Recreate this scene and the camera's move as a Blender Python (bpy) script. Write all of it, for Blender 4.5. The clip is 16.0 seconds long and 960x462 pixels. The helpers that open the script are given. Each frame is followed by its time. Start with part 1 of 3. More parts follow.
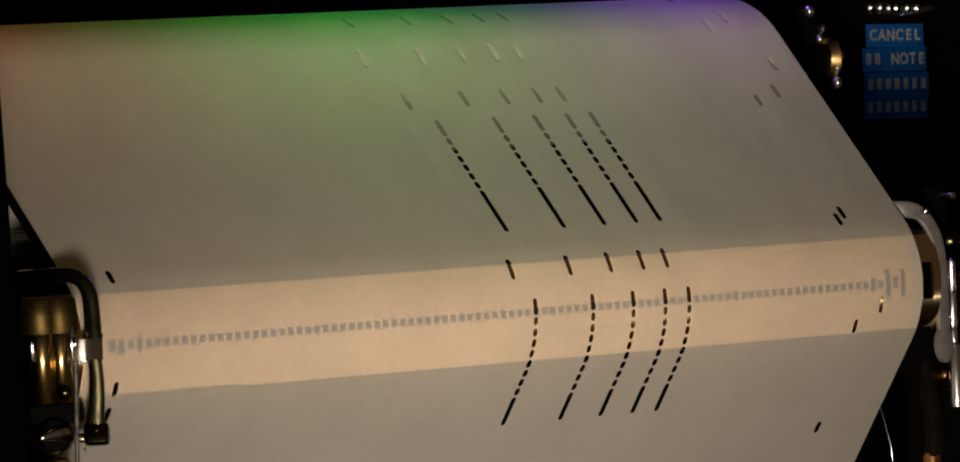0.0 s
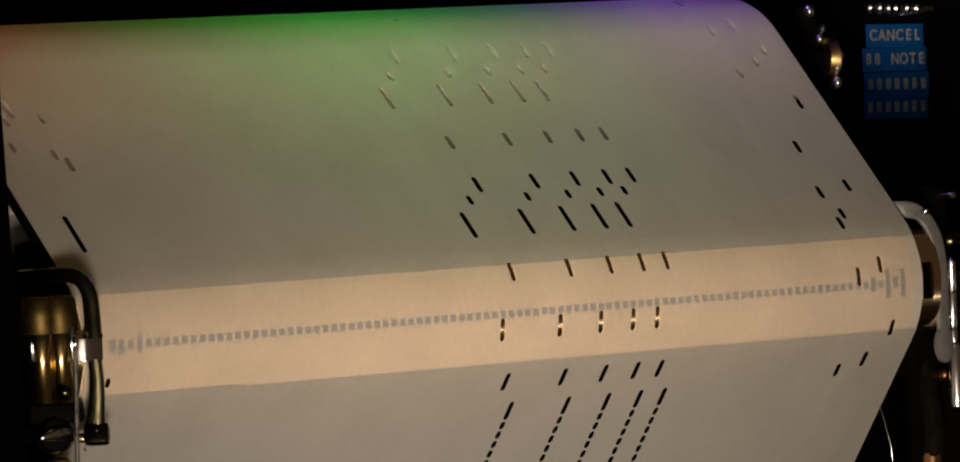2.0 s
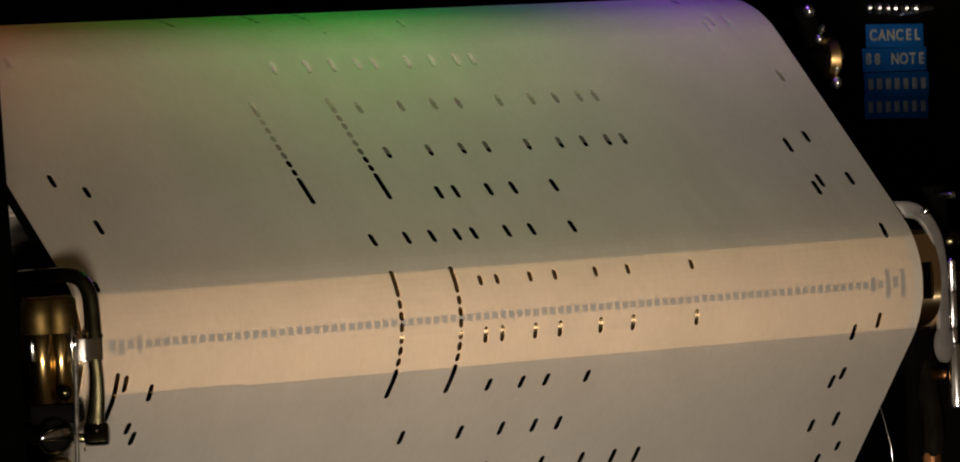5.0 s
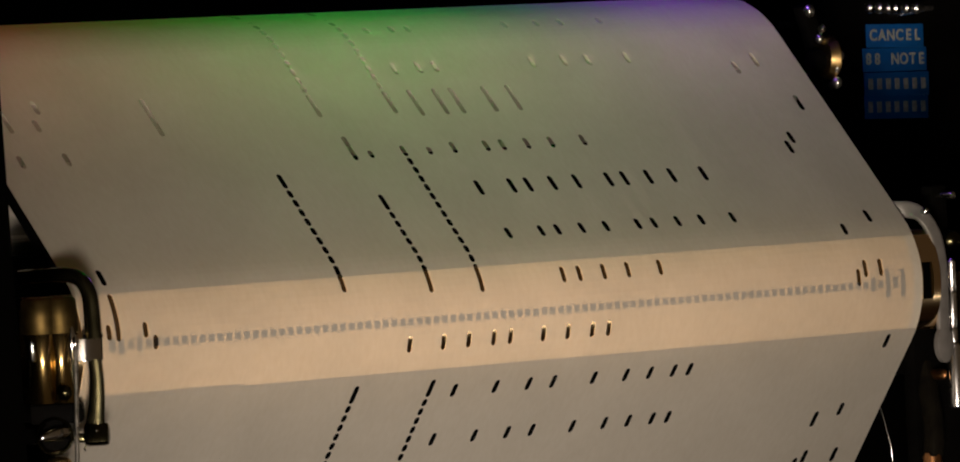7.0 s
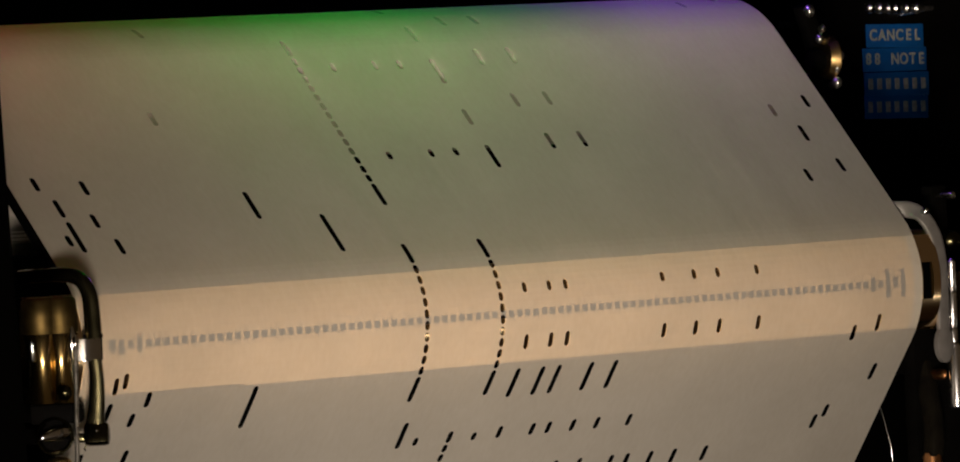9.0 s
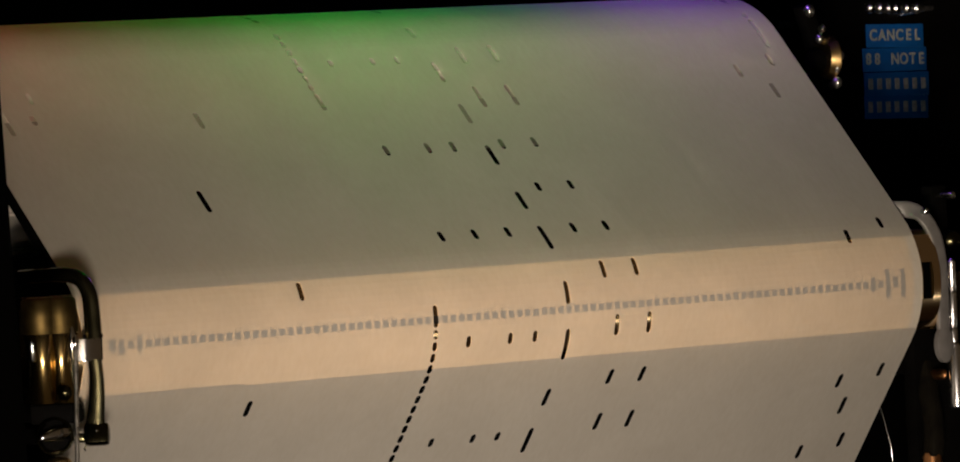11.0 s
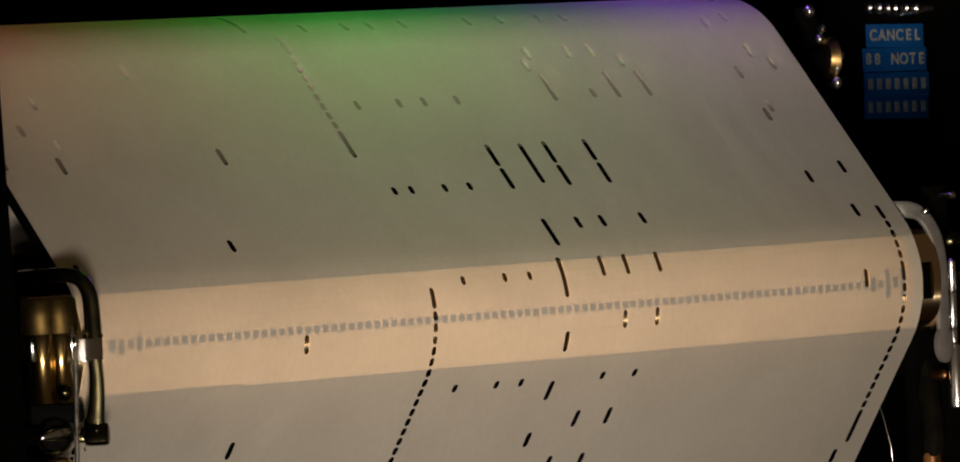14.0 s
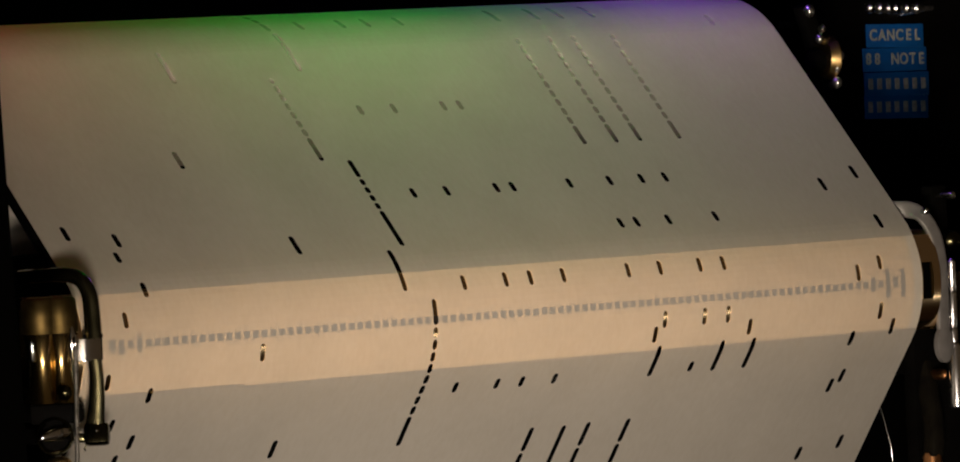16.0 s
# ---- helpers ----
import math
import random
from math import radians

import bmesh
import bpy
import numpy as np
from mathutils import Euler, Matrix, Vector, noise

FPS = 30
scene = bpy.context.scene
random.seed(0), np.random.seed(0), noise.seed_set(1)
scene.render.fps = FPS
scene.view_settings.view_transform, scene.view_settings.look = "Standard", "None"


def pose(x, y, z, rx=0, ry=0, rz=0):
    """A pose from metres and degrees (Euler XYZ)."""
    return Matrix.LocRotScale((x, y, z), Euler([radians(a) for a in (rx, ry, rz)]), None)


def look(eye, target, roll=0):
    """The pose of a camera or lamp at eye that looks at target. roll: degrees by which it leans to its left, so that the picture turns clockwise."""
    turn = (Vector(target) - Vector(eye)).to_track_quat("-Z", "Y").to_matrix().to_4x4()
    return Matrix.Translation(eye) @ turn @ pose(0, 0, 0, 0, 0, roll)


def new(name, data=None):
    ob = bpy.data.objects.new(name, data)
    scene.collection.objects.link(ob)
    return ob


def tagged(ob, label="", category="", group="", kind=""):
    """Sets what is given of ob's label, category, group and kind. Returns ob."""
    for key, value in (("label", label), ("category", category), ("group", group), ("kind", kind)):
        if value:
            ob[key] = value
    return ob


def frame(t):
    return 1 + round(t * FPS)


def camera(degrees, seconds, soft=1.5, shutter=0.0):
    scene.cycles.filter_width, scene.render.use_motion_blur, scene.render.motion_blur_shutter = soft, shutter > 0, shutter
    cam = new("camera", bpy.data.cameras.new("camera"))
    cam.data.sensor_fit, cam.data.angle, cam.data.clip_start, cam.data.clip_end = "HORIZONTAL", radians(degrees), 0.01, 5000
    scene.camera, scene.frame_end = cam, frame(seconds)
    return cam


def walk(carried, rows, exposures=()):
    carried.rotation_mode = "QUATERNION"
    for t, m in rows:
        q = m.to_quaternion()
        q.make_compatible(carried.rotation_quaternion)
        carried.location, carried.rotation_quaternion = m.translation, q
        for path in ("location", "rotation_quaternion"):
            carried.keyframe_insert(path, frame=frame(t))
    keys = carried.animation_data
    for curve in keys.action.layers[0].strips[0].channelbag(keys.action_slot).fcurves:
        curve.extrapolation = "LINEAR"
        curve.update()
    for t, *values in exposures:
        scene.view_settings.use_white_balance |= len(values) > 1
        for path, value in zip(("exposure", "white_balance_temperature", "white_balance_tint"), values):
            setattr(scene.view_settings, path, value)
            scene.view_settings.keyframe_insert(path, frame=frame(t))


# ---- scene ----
MM = 0.001
EYE = Vector((-1.28972, -1.31956, 0.06204))
AIM = Vector((0.69459566, 0.7190482, -0.02250671))
cam = camera(7.29, 16.0, soft=1.85)
walk(cam, [(0, look(EYE, EYE + AIM, -2.712)), (16, look(EYE, EYE + AIM, -2.712))])

# ---- light: a dim room, a lamp in front, a cool window, coloured bulbs over the roll ----
world = bpy.data.worlds.new("room_light")
scene.world = world
world.use_nodes = True
world.node_tree.nodes["Background"].inputs["Color"].default_value = (1.0, 0.66, 0.36, 1)
world.node_tree.nodes["Background"].inputs["Strength"].default_value = 0.036
scene.view_settings.exposure = 0.0


def lamp(name, kind, eye, target, power, colour, size=0.1, tall=0.0):
    data = bpy.data.lights.new(name, kind)
    data.energy, data.color = power, colour
    if kind == "AREA":
        data.shape, data.size = ("RECTANGLE" if tall else "DISK"), size
        data.size_y = tall or size
    else:
        data.shadow_soft_size = size
    ob = new(name, data)
    ob.matrix_world = look(eye, target)
    return ob


lamp("room_lamp", "AREA", (-0.75, -0.78, -0.22), (0.006, 0, -0.010), 0.31, (1.0, 0.82, 0.65), 0.16).data.spread = radians(23)
lamp("strip_light", "AREA", (1.008, -0.979, -0.35), (0, 0, 0), 0.14, (1.0, 0.90, 0.72), 0.62, 0.03)
lamp("window_light", "AREA", (-0.95, -1.35, -0.27), (0, 0, 0), 0.47, (0.80, 0.90, 1.0), 0.10, 0.30)
lamp("red_bulb", "POINT", (-0.140, 0.025, 0.135), (0, 0, 0), 0.042, (1.0, 0.04, 0.10), 0.008)
lamp("green_bulb", "POINT", (-0.004, 0.025, 0.137), (0, 0, 0), 0.085, (0.03, 1.0, 0.06), 0.008)
lamp("blue_bulb", "POINT", (0.116, 0.056, 0.122), (0, 0, 0), 0.058, (0.36, 0.11, 1.0), 0.008)


# ---- materials ----
class Mat:
    """A small helper that wires a node material."""

    def __init__(self, name):
        self.m = bpy.data.materials.new(name)
        self.m.use_nodes = True
        self.n = self.m.node_tree.nodes
        self.l = self.m.node_tree.links
        self.bsdf = self.n["Principled BSDF"]
        self.space = "Object"
        self.coord = self.n.new("ShaderNodeTexCoord")

    def noise(self, scale, detail=4, stretch=(1, 1, 1)):
        mp = self.n.new("ShaderNodeMapping")
        mp.inputs["Scale"].default_value = stretch
        tx = self.n.new("ShaderNodeTexNoise")
        tx.inputs["Scale"].default_value, tx.inputs["Detail"].default_value = scale, detail
        self.l.new(self.coord.outputs[self.space], mp.inputs["Vector"])
        self.l.new(mp.outputs["Vector"], tx.inputs["Vector"])
        return tx.outputs["Fac"]

    def ramp(self, fac, a, b, lo=0.3, hi=0.7):
        r = self.n.new("ShaderNodeValToRGB")
        r.color_ramp.elements[0].position, r.color_ramp.elements[1].position = lo, hi
        r.color_ramp.elements[0].color, r.color_ramp.elements[1].color = (*a, 1), (*b, 1)
        self.l.new(fac, r.inputs["Fac"])
        return r.outputs["Color"]

    def bump(self, fac, strength, distance):
        b = self.n.new("ShaderNodeBump")
        b.inputs["Strength"].default_value, b.inputs["Distance"].default_value = strength, distance
        self.l.new(fac, b.inputs["Height"])
        return b.outputs["Normal"]


def surface(name, a, b, rough, metal=0.0, scale=300, stretch=(1, 1, 1), bump=0.15, spread=0.12, coat=0.0):
    """Two tones by noise, uneven gloss, fine relief."""
    k = Mat(name)
    f = k.noise(scale, 5, stretch)
    big = k.noise(scale * 0.13, 3, stretch)
    k.l.new(k.ramp(f, a, b), k.bsdf.inputs["Base Color"])
    rr = k.ramp(big, (max(rough - spread, 0.03),) * 3, (min(rough + spread, 1),) * 3)
    k.l.new(rr, k.bsdf.inputs["Roughness"])
    k.bsdf.inputs["Metallic"].default_value = metal
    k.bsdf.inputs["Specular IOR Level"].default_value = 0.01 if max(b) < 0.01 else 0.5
    k.bsdf.inputs["Coat Weight"].default_value = coat
    if bump:
        k.l.new(k.bump(f, bump, 0.0001), k.bsdf.inputs["Normal"])
    return k.m


def paper_material(name):
    """Thin roll paper: it scatters half the light back and lets much of the rest through."""
    k = Mat(name)
    k.space = "UV"
    fibre = k.noise(700, 4, (1, 0.5, 1))
    cloud = k.noise(45, 3)
    mixc = k.n.new("ShaderNodeMix")
    mixc.data_type, mixc.blend_type = "RGBA", "MULTIPLY"
    mixc.inputs[0].default_value = 1.0
    k.l.new(k.ramp(fibre, (0.955, 0.95, 0.935), (1, 1, 1)), mixc.inputs[6])
    k.l.new(k.ramp(cloud, (0.80, 0.77, 0.70), (0.86, 0.83, 0.76)), mixc.inputs[7])
    dif, tra, mix = (k.n.new(t) for t in ("ShaderNodeBsdfDiffuse", "ShaderNodeBsdfTranslucent", "ShaderNodeMixShader"))
    mix.inputs["Fac"].default_value = 0.66
    wave = k.bump(k.noise(38, 3, (1, 0.3, 1)), 0.55, 0.0012)
    crease = k.n.new("ShaderNodeBump")
    crease.inputs["Strength"].default_value, crease.inputs["Distance"].default_value = 0.75, 0.0003
    k.l.new(k.noise(170, 4, (1, 0.28, 1)), crease.inputs["Height"])
    k.l.new(wave, crease.inputs["Normal"])
    k.l.new(crease.outputs["Normal"], dif.inputs["Normal"])
    for s in (dif, tra):
        k.l.new(mixc.outputs[2], s.inputs["Color"])
    k.l.new(dif.outputs[0], mix.inputs[1])
    k.l.new(tra.outputs[0], mix.inputs[2])
    k.l.new(mix.outputs[0], k.n["Material Output"].inputs["Surface"])
    k.n.remove(k.bsdf)
    return k.m


PAPER = paper_material("roll_paper")
# same paper as the sheet, darkened for the shade seen through its holes
ROLL_SHADED = surface("wound_paper", (0.33, 0.315, 0.28), (0.39, 0.37, 0.33), 0.8, scale=500)
BRASS = surface("brass", (0.80, 0.58, 0.27), (0.86, 0.66, 0.34), 0.24, 1.0, 600, (0.2, 1, 1), 0.05, 0.08)
BAR = surface("polished_brass", (0.94, 0.69, 0.42), (0.97, 0.73, 0.46), 0.13, 1.0, 700, (0.1, 1, 1), 0.04, 0.03)
DARK_BRASS = surface("aged_brass", (0.28, 0.19, 0.08), (0.45, 0.31, 0.13), 0.28, 1.0, 350)
CHROME = surface("nickel_plate", (0.72, 0.70, 0.68), (0.82, 0.80, 0.78), 0.12, 1.0, 400, bump=0.04, spread=0.05)
BLACK = surface("black_lacquer", (0.0016, 0.0015, 0.0015), (0.003, 0.0028, 0.0026), 0.5, scale=120)
# near-zero black: box walls and post, plus shade coloured into panes and end slot
SHADE_BLACK = surface("shade_black", (0.0008, 0.0008, 0.0008), (0.0014, 0.0014, 0.0012), 0.95, scale=900)
PORT_DARK = surface("port_shade", (0.010, 0.008, 0.006), (0.018, 0.014, 0.010), 0.6, scale=500)
TAPE = surface("blue_tape", (0.004, 0.068, 0.24), (0.006, 0.085, 0.30), 0.35, scale=250, bump=0.1)
LETTER = surface("stretched_letter", (0.19, 0.20, 0.185), (0.33, 0.34, 0.315), 0.5, scale=900)
MILKY = surface("milky_plastic", (0.125, 0.12, 0.116), (0.17, 0.162, 0.157), 0.35, scale=300)
MILKY.node_tree.nodes["Principled BSDF"].inputs["Transmission Weight"].default_value = 0.15
NICKEL = surface("satin_nickel", (0.80, 0.80, 0.82), (0.88, 0.88, 0.90), 0.24, 1.0, 400, bump=0.04, spread=0.05)
STEEL = surface("steel_wire", (0.35, 0.35, 0.36), (0.5, 0.5, 0.5), 0.25, 1.0, 500)
BOARDS = surface("floor_boards", (0.10, 0.06, 0.03), (0.17, 0.10, 0.05), 0.45, scale=6, stretch=(1, 12, 1))
PLASTER = surface("plaster", (0.50, 0.46, 0.40), (0.56, 0.52, 0.46), 0.9, scale=8)
COPPER = surface("copper_tube", (0.50, 0.24, 0.10), (0.62, 0.30, 0.13), 0.3, 1.0, 400)


# ---- shape helpers (millimetres) ----
def part(name, bm, material, parent=None, label="", smooth=True):
    me = bpy.data.meshes.new(name)
    bm.normal_update()
    bm.to_mesh(me)
    bm.free()
    me.materials.append(material)
    if smooth:
        me.shade_smooth()
        me.set_sharp_from_angle(angle=radians(38))
    ob = new(name, me)
    ob.parent = parent
    return tagged(ob, label)


def thing(name, label, category, at=(0, 0, 0), group="", kind=""):
    ob = new(name)
    ob.empty_display_size = 0.005
    ob.location = Vector(at) * MM
    return tagged(ob, label, category, group, kind)


def block(bm, centre, size, bevel=0.4, turn=None):
    m = Matrix.Translation(Vector(centre) * MM) @ (turn or Matrix()) @ Matrix.Diagonal((*(Vector(size) * MM), 1))
    r = bmesh.ops.create_cube(bm, size=1, matrix=m)
    if bevel:
        edges = list({e for v in r["verts"] for e in v.link_edges})
        bmesh.ops.bevel(bm, geom=edges, offset=bevel * MM, segments=2, affect="EDGES", profile=0.6)
    return bm


def lathe(bm, a, b, rings, seg=32):
    """A turned body from point a towards b; rings: (distance along, radius)."""
    a, b = Vector(a), Vector(b)
    turn = (b - a).to_track_quat("Z", "Y").to_matrix()
    loops = []
    for d, r in rings:
        loop = []
        for i in range(seg):
            t = 2 * math.pi * i / seg
            loop.append(bm.verts.new((a + turn @ Vector((r * math.cos(t), r * math.sin(t), d))) * MM))
        loops.append(loop)
    for p, q in zip(loops, loops[1:]):
        for i in range(seg):
            bm.faces.new((p[i], p[(i + 1) % seg], q[(i + 1) % seg], q[i]))
    bm.faces.new(loops[0][::-1])
    bm.faces.new(loops[-1])
    return bm


def smooth_line(points, n=8):
    """A Catmull-Rom line through the points."""
    p = [Vector(v) for v in points]
    p = [2 * p[0] - p[1], *p, 2 * p[-1] - p[-2]]
    out = []
    for a, b, c, d in zip(p, p[1:], p[2:], p[3:]):
        for i in range(n):
            t = i / n
            out.append(0.5 * (2 * b + (c - a) * t + (2 * a - 5 * b + 4 * c - d) * t * t + (3 * b - a - 3 * c + d) * t ** 3))
    return out + [p[-2]]


def sweep(bm, points, wide, deep, face=(0, -1, 0), seg=12, n=8, taper=None):
    """A rounded bar along a line: wide across, deep towards face."""
    line = smooth_line(points, n)
    face = Vector(face)
    loops = []
    for i, c in enumerate(line):
        d = (line[min(i + 1, len(line) - 1)] - line[max(i - 1, 0)]).normalized()
        side = d.cross(face).normalized()
        up = side.cross(d).normalized()
        k = taper(i / (len(line) - 1)) if taper else 1
        loop = []
        for j in range(seg):
            t = 2 * math.pi * (j + 0.5) / seg
            x, y = math.cos(t), math.sin(t)
            x, y = (math.copysign(abs(v) ** 0.55, v) for v in (x, y))
            loop.append(bm.verts.new((c + side * x * wide / 2 * k + up * y * deep / 2) * MM))
        loops.append(loop)
    for p, q in zip(loops, loops[1:]):
        for j in range(seg):
            bm.faces.new((p[j], p[(j + 1) % seg], q[(j + 1) % seg], q[j]))
    bm.faces.new(loops[0][::-1])
    bm.faces.new(loops[-1])
    bmesh.ops.recalc_face_normals(bm, faces=bm.faces)
    return bm


# ---- the way of the paper: off the roll, over the bar, down to the take-up spool ----
PITCH = 25.4 / 9          # nine ports to the inch
WIDTH = 285.75            # an eleven and a quarter inch roll
EDGE = -144.4             # its left edge
SPEED = 41.84             # millimetres a second
R_BAR, ON, OFF = 26.08, 18.28, 15.96
UP, R_ROLL = 83.0, 28.0
DOWN, R_TAKE = 92.0, 22.0
LAYER = 0.3


def way(s):
    """Depth and height at s millimetres past the ports."""
    c = min(max(s, -ON), OFF)
    th = c / R_BAR
    y, z = R_BAR - R_BAR * math.cos(th), -R_BAR * math.sin(th)
    e = min(max(s, -UP), DOWN) - c
    y, z = y + e * math.sin(th), z - e * math.cos(th)
    if s < -UP or s > DOWN:
        r0, b = (R_ROLL, (s + UP) / R_ROLL) if s < 0 else (R_TAKE, (s - DOWN) / R_TAKE)
        cy, cz = y + r0 * math.cos(th), z + r0 * math.sin(th)
        r = r0 - LAYER * abs(b) / (2 * math.pi)
        y, z = cy - r * math.cos(th + b), cz - r * math.sin(th + b)
    return y, z


def roll_centre(s, r):
    th = (-ON if s < 0 else OFF) / R_BAR
    y, z = way(s)
    return y + r * math.cos(th), z + r * math.sin(th)


SUPPLY = roll_centre(-UP, R_ROLL)
TAKEUP = roll_centre(DOWN, R_TAKE)


# ---- the spool box ----
def spool_box():
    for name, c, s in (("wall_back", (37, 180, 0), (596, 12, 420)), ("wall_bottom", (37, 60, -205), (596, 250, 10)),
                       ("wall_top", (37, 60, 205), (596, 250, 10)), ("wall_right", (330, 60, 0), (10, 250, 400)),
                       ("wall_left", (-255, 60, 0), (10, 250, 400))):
        tagged(part(name, block(bmesh.new(), c, s, 1.0), SHADE_BLACK), "matt black inner wall of the spool box", "wall", kind="structure")
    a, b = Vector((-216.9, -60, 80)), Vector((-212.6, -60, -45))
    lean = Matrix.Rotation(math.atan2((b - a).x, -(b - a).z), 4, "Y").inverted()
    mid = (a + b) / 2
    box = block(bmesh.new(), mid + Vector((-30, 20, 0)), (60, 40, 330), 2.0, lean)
    tagged(part("case_post", box, SHADE_BLACK), "matt black post of the piano case", "post", kind="structure")
    # added panes that stand in for the dark hollow seen through the holes
    for name, th, s0, s1 in (("upper_dark_pane", -ON / R_BAR, -55, -20), ("lower_dark_pane", OFF / R_BAR, 20, 84)):
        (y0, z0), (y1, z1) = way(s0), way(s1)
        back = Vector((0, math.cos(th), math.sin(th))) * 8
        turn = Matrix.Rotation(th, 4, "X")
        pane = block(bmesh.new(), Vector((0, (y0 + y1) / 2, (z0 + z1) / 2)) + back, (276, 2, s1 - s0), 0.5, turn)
        tagged(part(name, pane, SHADE_BLACK), "near-black pane added behind the paper to darken its holes", "baffle", kind="structure")
    for name, c, z in (("case_lower", (0, 75, -690), (1500, 560, 880)), ("case_cheek_left", (-512, 145, -5), (490, 420, 440)),
                       ("case_cheek_right", (545, 145, -5), (415, 420, 440)), ("case_lid", (0, 150, 226), (1520, 440, 22))):
        tagged(part(name, block(bmesh.new(), c, z, 4.0), BLACK), "black lacquered case of an upright piano", "piano case", kind="structure")
    tagged(part("floor", block(bmesh.new(), (0, -1500, -1155), (7000, 5000, 50), 0), BOARDS), "dark brown boarded floor", "floor", kind="structure")
    tagged(part("wall_room", block(bmesh.new(), (0, 460, 100), (7000, 100, 2600), 0), PLASTER), "plain dim plastered wall behind the piano", "wall", kind="structure")
    tagged(part("shelf", block(bmesh.new(), (20, -30, -231), (620, 330, 38), 2.0), BLACK), "black lacquered key slip under the spool box", "shelf", kind="structure")


# ---- the tracker bar ----
def tracker_bar():
    bar = thing("tracker_bar", "polished brass tracker bar with a row of square ports", "tracker bar", (0, R_BAR, 0))
    r = R_BAR - 0.09
    ports = []
    for i in range(97):
        lo, hi, half = -0.92, 0.92, 0.96
        if i == 0: lo, hi = -1.5, 1.5
        elif i == 1: lo, hi = -1.3, 2.3
        elif i == 3: lo, hi, half = -1.8, 1.8, 0.84
        elif i == 92: lo, hi, half = -1.8, 1.8, 0.9
        elif i in (94, 96): lo, hi, half = -3.7, 3.7, 0.85
        elif i == 95: lo, hi = -1.7, 1.1
        ports.append(((i - 48) * PITCH, half, lo, hi))
    ports.append((145.2, 2.0, -4.8, 4.8))
    ports.sort()
    left, right, top, low = -147.0, 150.0, -12.4, 12.5
    bm = bmesh.new()
    wells = []

    def at(x, s, d=0.0):
        t = s / R_BAR
        return Vector((x, -(r - d) * math.cos(t), -(r - d) * math.sin(t))) * MM

    def patch(x0, x1, s0, s1):
        n = max(1, int(math.ceil((s1 - s0) / 1.2)))
        for i in range(n):
            a, b = s0 + (s1 - s0) * i / n, s0 + (s1 - s0) * (i + 1) / n
            bm.faces.new([bm.verts.new(at(*p)) for p in ((x0, a), (x0, b), (x1, b), (x1, a))])

    x = left
    for c, half, lo, hi in ports:
        bottom = low if c > -93 else low - 0.6
        patch(x, c - half, top, bottom)
        patch(c - half, c + half, top, lo)
        patch(c - half, c + half, hi, bottom)
        x = c + half
        wells.append((c, half, lo, hi))
    patch(x, right, top, low)
    bmesh.ops.remove_doubles(bm, verts=bm.verts, dist=1e-6)
    for f in bm.faces:
        if f.normal.y > 0:
            f.normal_flip()
    part("bar_face", bm, BAR, bar)
    # bright nickel strip added under the paper to imitate its glowing right edge
    band = bmesh.new()
    for i in range(20):
        a, b = (top + (low - top) * k / 20 for k in (i, i + 1))
        band.faces.new([band.verts.new(at(*p, -0.03)) for p in ((139.6, a), (139.6, b), (142.6, b), (142.6, a))])
    bmesh.ops.remove_doubles(band, verts=band.verts, dist=1e-6)
    part("glow_band", band, CHROME, bar, "nickel band added for the pale glow at the paper's edge")
    # the wells are coloured dark in place of the shade inside the passages
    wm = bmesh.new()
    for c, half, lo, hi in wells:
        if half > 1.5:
            # a solid black block gives the big slot its shaded inside
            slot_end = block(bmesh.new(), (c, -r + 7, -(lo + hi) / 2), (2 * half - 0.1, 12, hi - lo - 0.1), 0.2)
            part("slot_shade", slot_end, SHADE_BLACK, bar, "black block in the end slot, in place of its shade")
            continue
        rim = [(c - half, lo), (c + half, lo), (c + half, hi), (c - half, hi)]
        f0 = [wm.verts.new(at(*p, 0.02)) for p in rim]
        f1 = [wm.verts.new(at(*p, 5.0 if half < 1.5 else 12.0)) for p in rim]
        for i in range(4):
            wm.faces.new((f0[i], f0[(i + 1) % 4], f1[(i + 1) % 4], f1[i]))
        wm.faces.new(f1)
    tagged(part("port_wells", wm, PORT_DARK, bar, "air passages behind the ports, their shade coloured in", smooth=False), kind="stuff")
    body = bmesh.new()
    t0, t1 = top / R_BAR, low / R_BAR
    y0, z0 = -r * math.cos(t0), -r * math.sin(t0)
    y1, z1 = -r * math.cos(t1), -r * math.sin(t1)
    for y, z, lip in ((y0, z0, 1), (y1, z1, -1)):
        block(body, ((left + right) / 2, y + 7.2, z - lip * 1.0), (right - left, 14, 2.0), 0)
    block(body, ((left + right) / 2, y0 + 15, 0), (right - left, 3, z0 - z1), 0)
    for xe in (left + 0.4, right - 0.4):
        block(body, (xe, y0 + 6.5, 0), (0.8, 13, z0 - z1 - 1), 0)
    part("bar_body", body, DARK_BRASS, bar, smooth=False)
    for s in (-1, 1):
        stay = block(bmesh.new(), (s * 120, 95, 0), (14, 128, 8), 1.0)
        part("stay", stay, BLACK, bar)
    return bar


# ---- left end of the bar ----
def facing(ob):
    """Turn a thing so that its x runs across the view."""
    ob.rotation_euler = (0, 0, radians(-44))
    return ob


